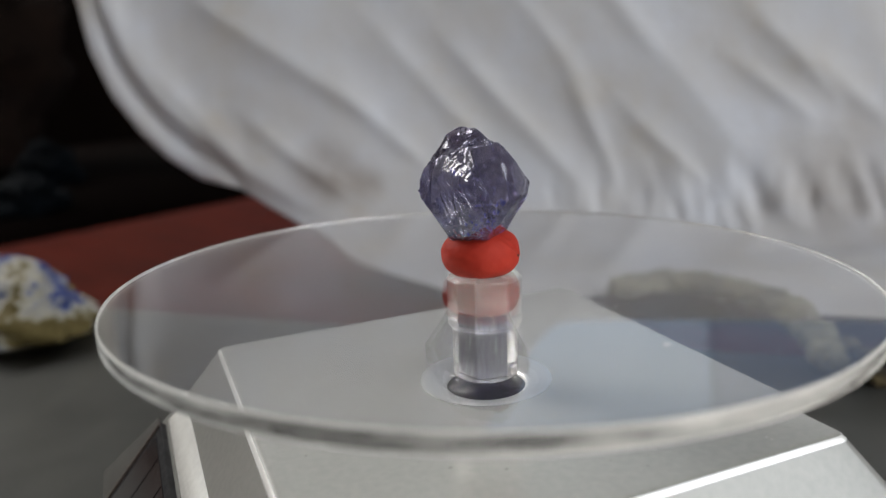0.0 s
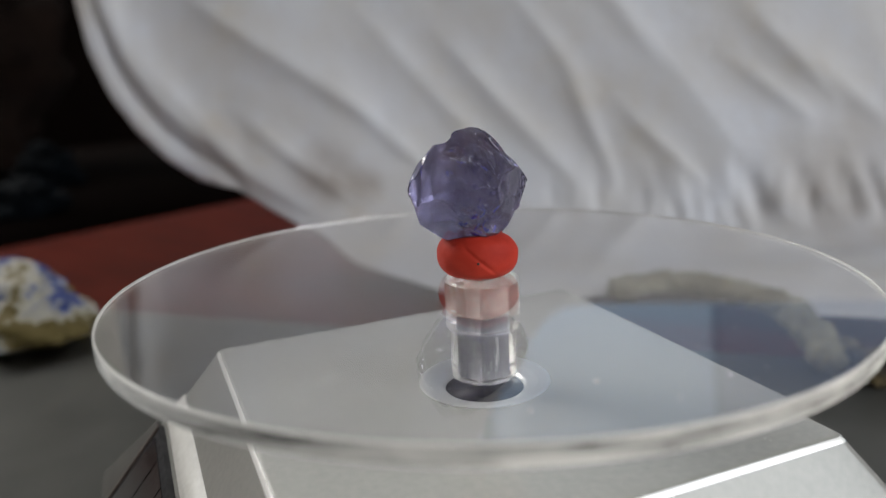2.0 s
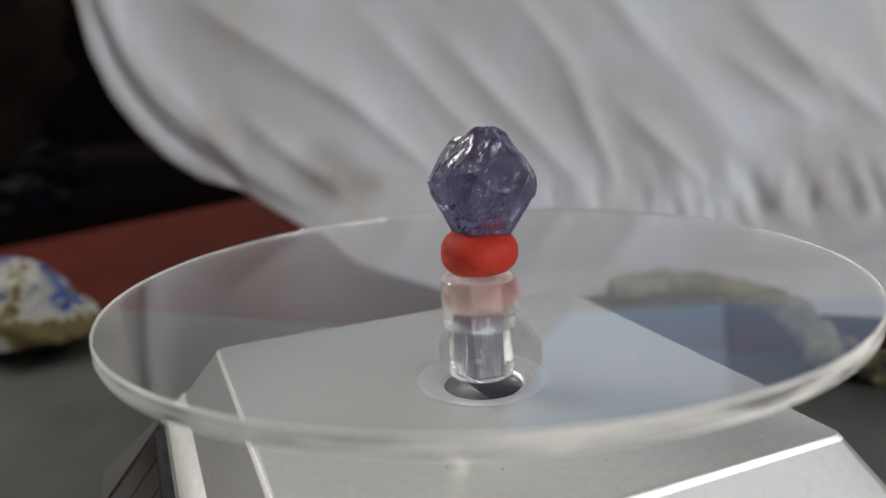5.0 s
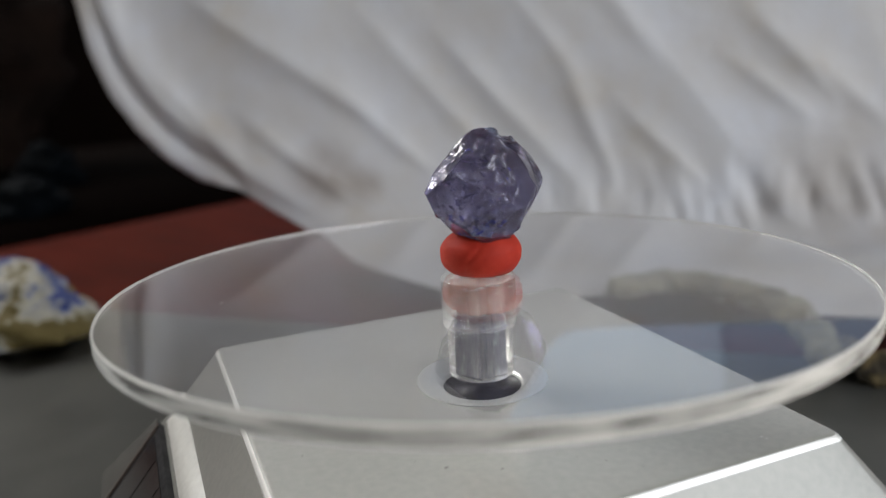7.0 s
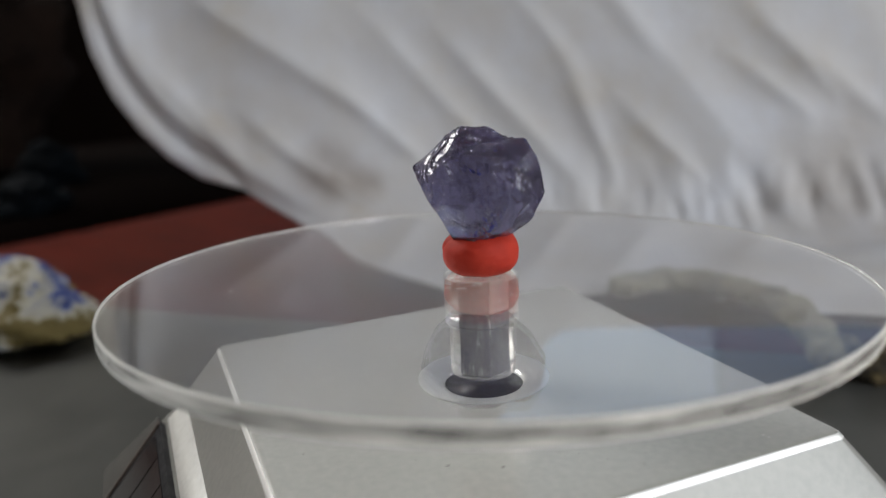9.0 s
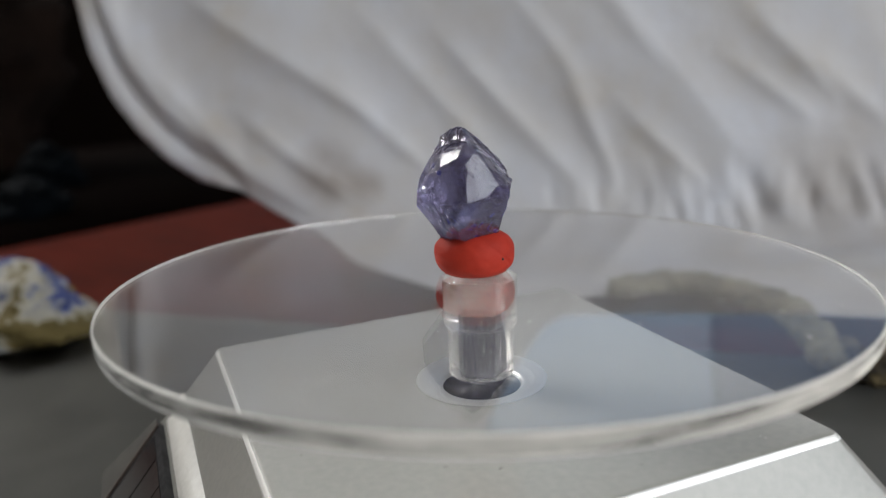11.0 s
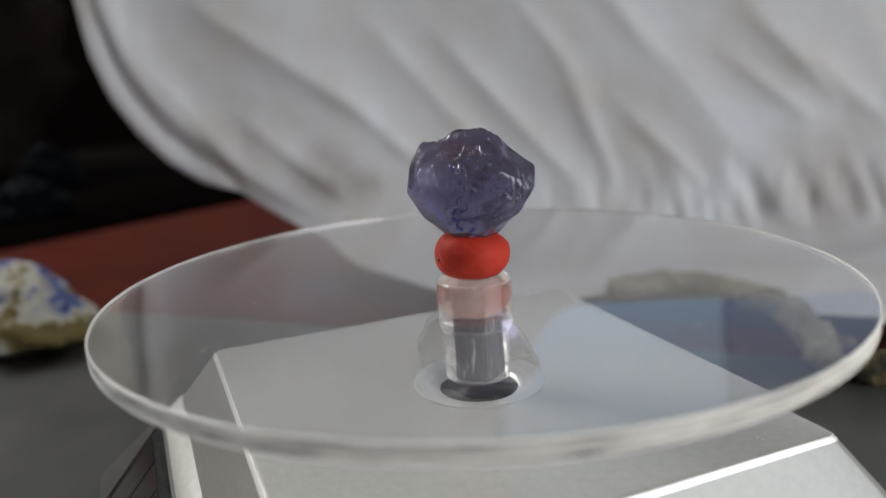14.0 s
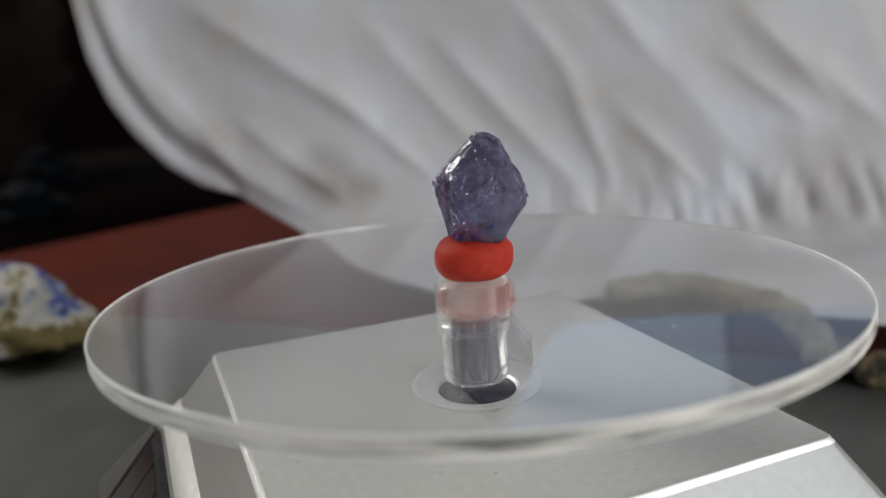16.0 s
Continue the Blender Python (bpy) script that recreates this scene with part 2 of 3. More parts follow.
# ---- room ----


def wall(name, size, at, mat, opening=None, axis="y"):
    """A wall with thickness; opening: (low across, high across, low z, high z)."""
    sx, sy, sz = size
    bm = bmesh.new()
    pieces = [(-0.5, 0.5, -0.5, 0.5)]
    if opening:
        a, b, c, d = opening
        pieces = [(-0.5, a, -0.5, 0.5), (b, 0.5, -0.5, 0.5), (a, b, -0.5, c), (a, b, d, 0.5)]
    for a, b, c, d in pieces:
        w, h, mx, mz = b - a, d - c, (a + b) / 2, (c + d) / 2
        if axis == "y":
            m = Matrix.Translation((at[0] + mx * sx, at[1], at[2] + mz * sz)) @ Matrix.Diagonal((w * sx, sy, h * sz, 1))
        else:
            m = Matrix.Translation((at[0], at[1] + mx * sy, at[2] + mz * sz)) @ Matrix.Diagonal((sx, w * sy, h * sz, 1))
        bmesh.ops.create_cube(bm, size=1, matrix=m)
    return tagged(link(name, bm, mat, False), kind="structure")


tagged(link("floor", box(2.76, 3.24, 0.1, (-0.06, 0, -0.80)), FLOOR, False), "dim brown boarded room floor", "floor", kind="structure")
# pale ceiling, front and left walls stand out of view to bounce light
tagged(link("ceiling", box(2.76, 3.24, 0.1, (-0.06, 0, 1.80)), PALE, False), "pale plaster ceiling out of view, added to bounce light", "ceiling", kind="structure")
tagged(wall("wall_back", (2.76, 0.12, 2.5), (-0.06, 1.56, 0.5), PALE, (-0.19, 0.425, -0.02, 0.31)), "pale plaster back wall with a window opening", "wall")
tagged(link("dark_wall_panel", box(2.5, 0.03, 1.12, (-0.06, 1.48, -0.19), 0.004), DARK, False), "added panel along the wall, the room's dark painted into its colour", "panelling", kind="structure")
tagged(wall("wall_front", (2.76, 0.12, 2.5), (-0.06, -1.56, 0.5), PALE), "pale plaster wall out of view, added to bounce light", "wall")
tagged(wall("wall_left", (0.12, 3.0, 2.5), (-1.38, 0, 0.5), PALE, (0.12, 0.36, 0.095, 0.385), "x"), "pale plaster side wall out of view with a window opening, added to bounce light", "wall")
tagged(wall("wall_right", (0.12, 3.0, 2.5), (1.26, 0, 0.5), PALE, (-0.46, -0.02, -0.14, 0.32), "x"), "plain plaster wall with a window opening", "wall")


def rough_table():
    bm = box(1.2, 1.25, 0.03, (0.6, 0, -0.017), 0.004)
    top = link("table_top", bm, WOOD)
    top.matrix_world = pose(-0.37, 0.14, 0, 0, 0, -36)
    return tagged(top, "red-brown varnished wooden table top", "table", kind="structure")


rough_table()
board = tagged(link("work_board", box(0.36, 0.36, 0.0022, (0, 0, 0), 0.0008), MAT), "thin dark grey board lying on the wooden table", "board")
board.matrix_world = pose(-0.047, -0.051, -0.0008, 0, 0, -15.5)

# ---- turntable ----


def rounded_square(half, z, radius=0.0014, side=8, arc=5):
    pts = []
    for k in range(4):
        a0 = math.pi / 2 * k
        c, s = math.cos(a0), math.sin(a0)
        flat = half - radius
        local = [(half, -flat + 2 * flat * i / side) for i in range(side)]
        local += [(flat + radius * math.cos(b), flat + radius * math.sin(b)) for b in (math.pi / 2 * i / arc for i in range(arc))]
        pts += [(c * x - s * y, s * x + c * y, z) for x, y in local]
    return pts


def radial(r, z, like):
    return [(r * x / math.hypot(x, y), r * y / math.hypot(x, y), z) for x, y, _ in like]


def make_turntable():
    base = new("display_turntable")
    tagged(base, "silver plastic display turntable with a clear acrylic platter", "turntable")
    like = rounded_square(0.03, 0)
    rings = [radial(0.0090, PLATE - 0.00014, like), radial(0.0093, PLATE, like), radial(0.02, PLATE, like)]
    for half, drop, r in ((0.0328, 0.0, 0.0012), (0.0332, 0.00004, 0.0012), (0.0335, 0.00018, 0.0012), (0.0338, 0.0005, 0.0012), (0.0340, 0.00085, 0.0012),
                          (0.0393, 0.0088, 0.0018), (0.0396, 0.0092, 0.0018), (0.0400, 0.0096, 0.0018), (0.0428, 0.0122, 0.002), (0.0432, 0.0126, 0.002), (0.0435, 0.0131, 0.002),
                          (0.0555, 0.0278, 0.003), (0.0559, 0.0284, 0.003), (0.0560, 0.0290, 0.003), (0.0562, 0.0355, 0.003), (0.0558, 0.0373, 0.003)):
        rings.append(rounded_square(half, PLATE - drop, r))
    bm = loft(rings, False, True)
    # ridge faces take the painted highlight
    for f in bm.faces:
        c = f.calc_center_median()
        f.material_index = int(0.03335 < max(abs(c.x), abs(c.y)) < 0.0340 and c.z < PLATE - 0.00001)
    body = part("body", bm, [SILVER, RIDGE_GLINT], base)
    body.rotation_euler.z, body.scale.y = TURN, 0.985
    body.location = Matrix.Rotation(TURN, 3, "Z") @ Vector((-0.0004, -0.0004, 0))
    collar = part("shaft_collar", turned([(0.0096, PLATE - 0.00001), (0.0095, PLATE + 0.00004), (0.0088, PLATE + 0.00002), (0.0082, PLATE - 0.00018), (0.0079, PLATE - 0.0002), (0.0076, PLATE - 0.00025), (0.0072, PLATE - 0.0005), (0.0066, PLATE - 0.00055), (0.0061, PLATE - 0.00075), (0.00575, PLATE - 0.0010), (0.0056, PLATE - 0.006)], caps=False), COLLAR, base, "countersunk silver ring round the shaft hole")
    # shallow black disc in place of the shade down the hole
    part("shaft_hole_dark", turned([(0.00572, PLATE - 0.0012), (0.0056, PLATE - 0.0015), (0.003, PLATE - 0.0016)], 64), BLACK, base, "black disc standing for the dark inside the shaft hole")
    # strip added over the band to carry its painted brightness
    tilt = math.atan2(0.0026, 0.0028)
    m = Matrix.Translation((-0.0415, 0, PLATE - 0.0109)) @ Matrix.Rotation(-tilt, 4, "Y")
    strip = part("lit_band_strip", box(0.0050, 0.0772, 0.0006, (0, 0, 0), 0.00025, m), LIT_BAND, base, "pitted band over the solar panel, its bright light painted white")
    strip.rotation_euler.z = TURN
    # solar panel in the sloping flank
    hi, lo = (0.0437, 0.0133), (0.0548, 0.0270)

    def flank(across, down, proud):
        """A place on the sloping flank: across -1 to 1, down 0 to 1, lifted off it by proud."""
        h, d = hi[0] + (lo[0] - hi[0]) * down, hi[1] + (lo[1] - hi[1]) * down
        nx, nz = (lo[1] - hi[1]), (lo[0] - hi[0])
        k = proud / math.hypot(nx, nz)
        return (-h - nx * k, across * (h - 0.0042 - 0.0095 * down) * 0.975, PLATE - d + nz * k)

    def plate(a0, a1, d0, d1, low, high):
        bm = bmesh.new()
        rings = [[bm.verts.new(flank(a, d, p)) for a, d in ((a0, d0), (a1, d0), (a1, d1), (a0, d1))] for p in (low, high)]
        bm.faces.new(rings[1])
        bm.faces.new(rings[0][::-1])
        for i in range(4):
            bm.faces.new((rings[0][i], rings[0][i - 1], rings[1][i - 1], rings[1][i]))
        return bm

    # darker olive-grey cover laid over the silver flank round the panel
    cover = bmesh.new()
    corners = [(-hi[0] - 0.0009, 0.0420), (-lo[0] - 0.0009, 0.0535)]
    for lift in (0.0, 0.00035):
        ring = [cover.verts.new((x - lift, side * y, PLATE - d + 0.7 * lift)) for (x, y), d, side in ((corners[0], hi[1], -1), (corners[0], hi[1], 1), (corners[1], lo[1], 1), (corners[1], lo[1], -1))]
        cover.faces.new(ring)
    cover.verts.ensure_lookup_table()
    low, high = cover.verts[:4], cover.verts[4:]
    for i in range(4):
        cover.faces.new((low[i], low[i - 1], high[i - 1], high[i]))
    cover_part = part("flank_cover", cover, FLANK_GREY, base, "dull olive-grey cover over the flank round the solar panel", False)
    cover_part.rotation_euler.z = TURN
    panel = part("solar_panel", plate(-1, 1, 0.0, 1.0, 0.0002, 0.0014), BLACK, base, "black solar panel in the sloping flank", False)
    panel.rotation_euler.z = TURN
    for name, box_at in (("panel_edge", (0.965, 1.0, 0.0, 1.0)), ("panel_edge", (-1.0, -0.965, 0.0, 1.0))):
        part(name, plate(*box_at, 0.0014, 0.0017), EDGING, panel, "dull brown panel edge", False)
    for k in range(8):
        part("solar_cell", plate(-0.94 + 0.235 * k, -0.94 + 0.235 * k + 0.222, 0.08, 0.94, 0.0014, 0.00155), CELL, panel, "", False)
    return base


turntable = make_turntable()


def make_platter(parent):
    """Disc, hub and shaft turn together; their origin is at the foot of the shaft."""
    up = TOP - PLATE
    R, th = 0.05036, 0.0022
    prof = [(0.0001, up), (0.02, up), (R - 0.0006, up), (R - 0.00025, up), (R - 0.00007, up - 0.00007), (R, up - 0.00025), (R, up - th + 0.00025), (R - 0.00007, up - th + 0.00007), (R - 0.00025, up - th), (R - 0.0006, up - th), (0.02, up - th), (0.0001, up - th)]
    bm = turned(prof, 192)
    for f in bm.faces:
        rad = min(math.hypot(v.co.x, v.co.y) for v in f.verts)
        flat = abs(f.calc_center_median().z - up + th / 2) < th / 2 - 0.0003
        f.material_index = 0 if rad < R - 0.0004 else 1 if flat else 2
    disc = part("platter", bm, [ACRYLIC, RIM, EDGE_GLINT], parent, "clear round acrylic disc with a polished rim")
    crisp(disc, 20)
    hub = part("hub", turned([(0.0001, up - th - 0.00005), (0.0050, up - th - 0.00005), (0.0053, up - th - 0.0003), (0.0053, up - 0.0090), (0.0051, up - 0.0094), (0.0001, up - 0.0094)], 64), HUB, disc, "clear scratched acrylic hub")
    crisp(hub, 25)
    shaft = part("shaft", turned([(0.0001, up - 0.00945), (0.0046, up - 0.00945), (0.0047, up - 0.0097), (0.0047, 0.0018), (0.0044, 0.0015), (0.0001, 0.0015)], 72), HUB, disc, "clear scratched acrylic shaft")
    crisp(shaft, 25)
    pin = part("drive_pin", box(0.0037, 0.0037, 0.0090, (0, 0, 0.0061), 0.00012), STEEL, disc, "square worn steel pin", False)
    socket = part("socket", box(0.0037, 0.0037, 0.0048, (0, 0, 0.0131), 0.00012), HUB, disc, "square socket above the steel pin", False)
    socket.data.flip_normals()
    pin.rotation_euler.z = socket.rotation_euler.z = radians(21)
    disc.visible_shadow = hub.visible_shadow = shaft.visible_shadow = False
    return disc


platter = make_platter(turntable)


def make_dust(name, parent, count, r0, r1, z, seed, mat, label, size=0.00009):
    """Specks and short hairs on a level face."""
    bm = bmesh.new()
    pick = random.Random(seed)
    for _ in range(count):
        a, r = pick.uniform(0, 2 * math.pi), math.sqrt(pick.uniform(r0 * r0, r1 * r1))
        m = Matrix.Translation((r * math.cos(a), r * math.sin(a), z)) @ Matrix.Rotation(pick.uniform(0, 6.28), 4, "Z") @ Matrix.Diagonal((pick.choice((1, 1, 1.4, 5)) * size, size * pick.uniform(0.4, 1), size * 0.4, 1))
        bmesh.ops.create_icosphere(bm, subdivisions=1, radius=1, matrix=m)
    return tagged(part(name, bm, mat, parent, label), kind="stuff")


LINT = material("pale_lint", (0.7, 0.7, 0.7), 0.9)
make_dust("dust", platter, 46, 0.008, 0.047, TOP - PLATE + 0.00003, 3, LINT, "pale dust specks and short scratches")
make_dust("dust", turntable, 40, 0.010, 0.031, PLATE + 0.00003, 8, SPECK, "small dark dust specks", 0.00008)
scuff = bmesh.new()
pick = random.Random(21)
for k in range(26):
    a = radians(150) + 0.05 * k + pick.uniform(-0.1, 0.1)
    r = 0.0095 + 0.0012 * math.sin(k * 0.7) + pick.uniform(-0.0006, 0.0006)
    m = Matrix.Translation((r * math.cos(a), r * math.sin(a), TOP - PLATE + 0.00002)) @ Matrix.Rotation(a + 1.57 + pick.uniform(-0.5, 0.5), 4, "Z") @ Matrix.Diagonal((pick.uniform(0.0003, 0.0009), 0.00003, 0.00001, 1))
    bmesh.ops.create_icosphere(scuff, subdivisions=1, radius=1, matrix=m)
tagged(part("scratch", scuff, LINT, platter, "cluster of fine pale scratches"), kind="stuff")

# ---- putty and gem ----


def make_putty():
    bm = bmesh.new()
    bmesh.ops.create_icosphere(bm, subdivisions=6, radius=1)
    for v in bm.verts:
        x, y, z = v.co
        d = Vector((x, y, z))
        # squashed ball, flat below, dented above
        r = math.hypot(x, y)
        e = 2.6 if z > 0 else 2.25
        fat = (1 - abs(z) ** e) ** (1 / e) / max(r, 1e-4) if r > 1e-4 else 0
        px, py = x * fat * 0.0057, y * fat * 0.0057
        pz = 0.00262 + z * 0.00350
        a = math.atan2(y, x)
        pz += (0.00018 * math.cos(a + 0.6)) * (0.5 + 0.5 * z)
        pz = max(pz, 0.00002)
        k = 1 + 0.035 * noise.noise(d * 1.3) + 0.012 * noise.noise(d * 4)
        # folded crease
        crease = math.exp(-((a - 2.4 - 0.5 * z) / 0.10) ** 2) * 0.026 + math.exp(-((a + 0.1 + 0.8 * (z + 0.2)) / 0.08) ** 2) * 0.024 * (z > -0.7)
        k -= crease
        # a little narrower across one way
        px, py = px * k, py * k
        squeeze = 0.065 * (px * math.cos(radians(137)) + py * math.sin(radians(137)))
        v.co = (px - squeeze * math.cos(radians(137)), py - squeeze * math.sin(radians(137)), pz)
    ob = link("putty_ball", bm, PUTTY)
    return tagged(ob, "squashed red modelling putty ball on the clear platter", "putty")


putty_ball = make_putty()
grit = bmesh.new()
bmesh.ops.create_icosphere(grit, subdivisions=1, radius=0.00022)
speck = part("grit_speck", grit, SPECK, putty_ball, "dark speck of grit")
speck.location = (0.0053 * math.cos(radians(-18)), 0.0053 * math.sin(radians(-18)), 0.0026)

# azimuth, elevation in degrees and distance in millimetres of the crystal's faces from its middle
FACES = [
    (-125, 71, 7.6), (-140, 58, 7.7), (153, 54, 7.5), (45, 47, 4.7), (-90, 45, 8.8), (19, 45, 4.1),
    (94, 42, 6.4), (49, 42, 4.7), (179, 36, 7.4), (-132, 33, 7.5), (-158, 29, 7.1), (-133, 25, 7.7),
    (-159, 21, 7.3), (-89, 19, 9.1), (-28, 13, 7.1), (-44, 10, 8.2), (-91, -1, 9.2), (43, -5, 3.7),
    (41, -12, 4.0), (26, -13, 4.0), (-174, -15, 8.2), (146, -19, 7.3), (-127, -20, 8.0), (-125, -28, 7.8),
    (147, -30, 6.9), (-21, -35, 5.9), (-142, -38, 7.9), (-169, -40, 8.0), (-29, -46, 6.5), (106, -48, 6.5),
    (-101, -51, 8.2), (-110, -65, 7.7), (36, -78, 6.7),
]
# broad flat faces: azimuth, elevation and share of the reach at which they cut
BROAD = [(-160, 8, 0.93), (-94, -12, 0.95), (-86, 8, 0.95), (-112, 44, 0.94), (-18, -2, 0.93), (12, 40, 0.94), (52, -14, 0.94), (48, -40, 0.93),
         (24, 52, 0.93), (76, 40, 0.93), (112, -22, 0.94), (80, -28, 0.94), (152, 40, 0.93), (166, 18, 0.94), (132, -34, 0.93), (-50, 34, 0.94), (-40, -32, 0.94), (-170, -34, 0.93)]
GEM_MIDDLE = 0.0120
# directions round which the skin is broken into steps, and how near to them
BROKEN = [(Vector((0.89, -0.26, 0.37)), 0.88), (Vector((0.68, 0.22, 0.70)), 0.86), (Vector((0.62, 0.76, 0.1)), 0.90), (Vector((-0.1, -0.95, -0.28)), 0.90), (Vector((0.1, 0.6, 0.75)), 0.9), (Vector((-0.35, 0.85, -0.35)), 0.86)]
GRAIN = Vector((0.45, 0.25, -0.857))
HOLLOWS = [(-105, 4.7, 6.4, 1.2, 1.0), (137, 5.7, 5.2, 0.9, 0.35), (91, 4.9, 4.6, 1.2, 0.4)]


def make_gem():
    bm = bmesh.new()
    bmesh.ops.create_cube(bm, size=0.03)
    for az, el, d in FACES:
        a, e = radians(az), radians(el)
        n = Vector((math.cos(a) * math.cos(e), math.sin(a) * math.cos(e), math.sin(e)))
        cut = bmesh.ops.bisect_plane(bm, geom=bm.verts[:] + bm.edges[:] + bm.faces[:], plane_co=n * d * 0.001, plane_no=n, clear_outer=True)
        rim = [g for g in cut["geom_cut"] if isinstance(g, bmesh.types.BMEdge)]
        if len(rim) > 2:
            bmesh.ops.contextual_create(bm, geom=rim)
    # broad faces, then flakes broken off along the edges and corners
    flake = random.Random(11)
    cuts = []
    for az, el, share in BROAD:
        a, e = radians(az), radians(el)
        cuts.append((Vector((math.cos(a) * math.cos(e), math.sin(a) * math.cos(e), math.sin(e))), share, 0))
    for _ in range(40):
        cuts.append((Vector((flake.gauss(0, 1), flake.gauss(0, 1), flake.gauss(0.15, 0.8))).normalized(), 1, flake.uniform(0.00005, 0.00022)))
    for n, share, flaw in cuts:
        reach = max(n.dot(v.co) for v in bm.verts)
        depth = reach * share - flaw
        cut = bmesh.ops.bisect_plane(bm, geom=bm.verts[:] + bm.edges[:] + bm.faces[:], plane_co=n * depth, plane_no=n, clear_outer=True)
        rim = [g for g in cut["geom_cut"] if isinstance(g, bmesh.types.BMEdge)]
        if len(rim) > 2:
            bmesh.ops.contextual_create(bm, geom=rim)
    bmesh.ops.remove_doubles(bm, verts=bm.verts[:], dist=0.00006)
    bmesh.ops.triangulate(bm, faces=bm.faces[:])
    for _ in range(9):
        long = [e for e in bm.edges if e.calc_length() > 0.00024]
        if not long or len(bm.faces) > 150000:
            break
        bmesh.ops.subdivide_edges(bm, edges=long, cuts=1)
        bmesh.ops.triangulate(bm, faces=bm.faces[:])
    bm.normal_update()
    for v in bm.verts:
        p = v.co
        # broken patches: small tilted facets with steps between them; other faces stay smooth
        patch = noise.noise(p * 190 + Vector((3, 1, 7)))
        rough = min(1, max(0, (patch - 0.03 + 45 * p.z) * 5))
        way = p.normalized()
        for toward, near in BROKEN:
            rough = max(rough, min(1, max(0, (way.dot(toward) - near) * 9)))
        groove = p.dot(Vector((0.8, -0.55, 0.2))) * 700 + 2.6 * noise.noise(p * 260)
        chip = 0.00015 * (groove - math.floor(groove))
        fine = 0
        for size, lift in ((0.0028, 0.00034), (0.0012, 0.00020)):
            q = (p - GRAIN * (0.62 * p.dot(GRAIN))) / size
            cell = noise.voronoi(q)[1][0]
            lean = noise.noise_vector(cell * 7.3 + Vector((0.5, 0.2, 0.7)))
            fine = lift * 1.6 * lean.dot(q - cell)
            chip += fine
        v.co = p + v.normal * (rough * chip + 0.10 * (1 - rough) * fine + 0.00004 * noise.noise(p * 300))
    # hollows between the peaks: azimuth, reach and height of the deepest line, width, depth
    for az, reach, high, wide, deep in HOLLOWS:
        a = radians(az)
        across = Vector((math.cos(a), math.sin(a), 0))
        inward = -Vector((reach * across.x, reach * across.y, high)).normalized()
        for v in bm.verts:
            u = v.co.dot(across) * 1000
            d = math.hypot(u - reach, v.co.z * 1000 - high)
            v.co += inward * 0.001 * deep * math.exp(-(d / wide) ** 2)
    bmesh.ops.scale(bm, vec=(1.03, 1.03, 1.06), verts=bm.verts[:])
    ob = link("gemstone", bm, GEM, True)
    crisp(ob, 11)
    return tagged(ob, "rough translucent violet crystal pressed into red putty", "gemstone")


gemstone = make_gem()
rng = random.Random(5)
for k in range(10):
    a, z = rng.uniform(0, 6.28), rng.uniform(-0.0055, 0.004)
    r = rng.uniform(0.0022, 0.0046) * (1 + min(0, z) / 0.0085)
    bm = bmesh.new()
    bmesh.ops.create_icosphere(bm, subdivisions=2, radius=0.00030, matrix=Matrix.Diagonal((1, 0.35, 2.0, 1)))
    for v in bm.verts:
        v.co *= 1 + 0.8 * noise.noise(v.co * 4000 + Vector((k, 0, 0)))
    inc = part("blue_inclusion", bm, INK, gemstone, "deep blue inclusion")
    inc.location = (r * math.cos(a), r * math.sin(a), z)
    inc.rotation_euler = (rng.uniform(-1, 1), rng.uniform(-1, 1), a)


def veil_material():
    """Wispy veil added to block the view through the crystal: milky where the noise is high, clear elsewhere."""
    m = material("milky_veil", (0.26, 0.24, 0.38), 0.5)
    n, l, b = nodes(m)
    clear, mix = n.new("ShaderNodeBsdfTransparent"), n.new("ShaderNodeMixShader")
    share = ramp(m, noise_node(m, 420, 6, 0.65, (1, 2.5, 1)), [(0.36, (0.1, 0.1, 0.1)), (0.66, (0.7, 0.7, 0.7))])
    l.new(share, mix.inputs[0])
    l.new(clear.outputs[0], mix.inputs[1])
    l.new(b.outputs[0], mix.inputs[2])
    l.new(mix.outputs[0], n["Material Output"].inputs[0])
    return m


VEIL = veil_material()
# veils added inside; the lowest hides red light from the putty
for k, (x, y, z, rx, ry, size) in enumerate(((0.0, 0.0, -0.0040, 6, 4, 0.0036), (-0.001, 0.0, 0.0005, 62, 20, 0.0042), (0.0, -0.0015, -0.001, 70, 75, 0.0038), (-0.002, 0.001, 0.0025, 25, -30, 0.0036))):
    bm = bmesh.new()
    rings = [[(0.05 * size * math.cos(a), 0.05 * size * math.sin(a), 0) for a in (2 * math.pi * i / 40 for i in range(40))]]
    for j in range(1, 9):
        ring = []
        for i in range(40):
            a = 2 * math.pi * i / 40
            r = size * j / 8 * (0.85 + 0.25 * noise.noise(Vector((math.cos(a) * 1.5, math.sin(a) * 1.5, k))))
            ring.append((r * math.cos(a), r * math.sin(a), 0.0009 * noise.noise(Vector((r * 500 * math.cos(a), r * 500 * math.sin(a), k * 5)))))
        rings.append(ring)
    bm.free()
    veil = part("inner_veil", loft(rings, True), VEIL, gemstone, "milky veil added inside the crystal to block the red seen through it")
    veil.matrix_basis = pose(x, y, z, rx, ry, 40 * k)

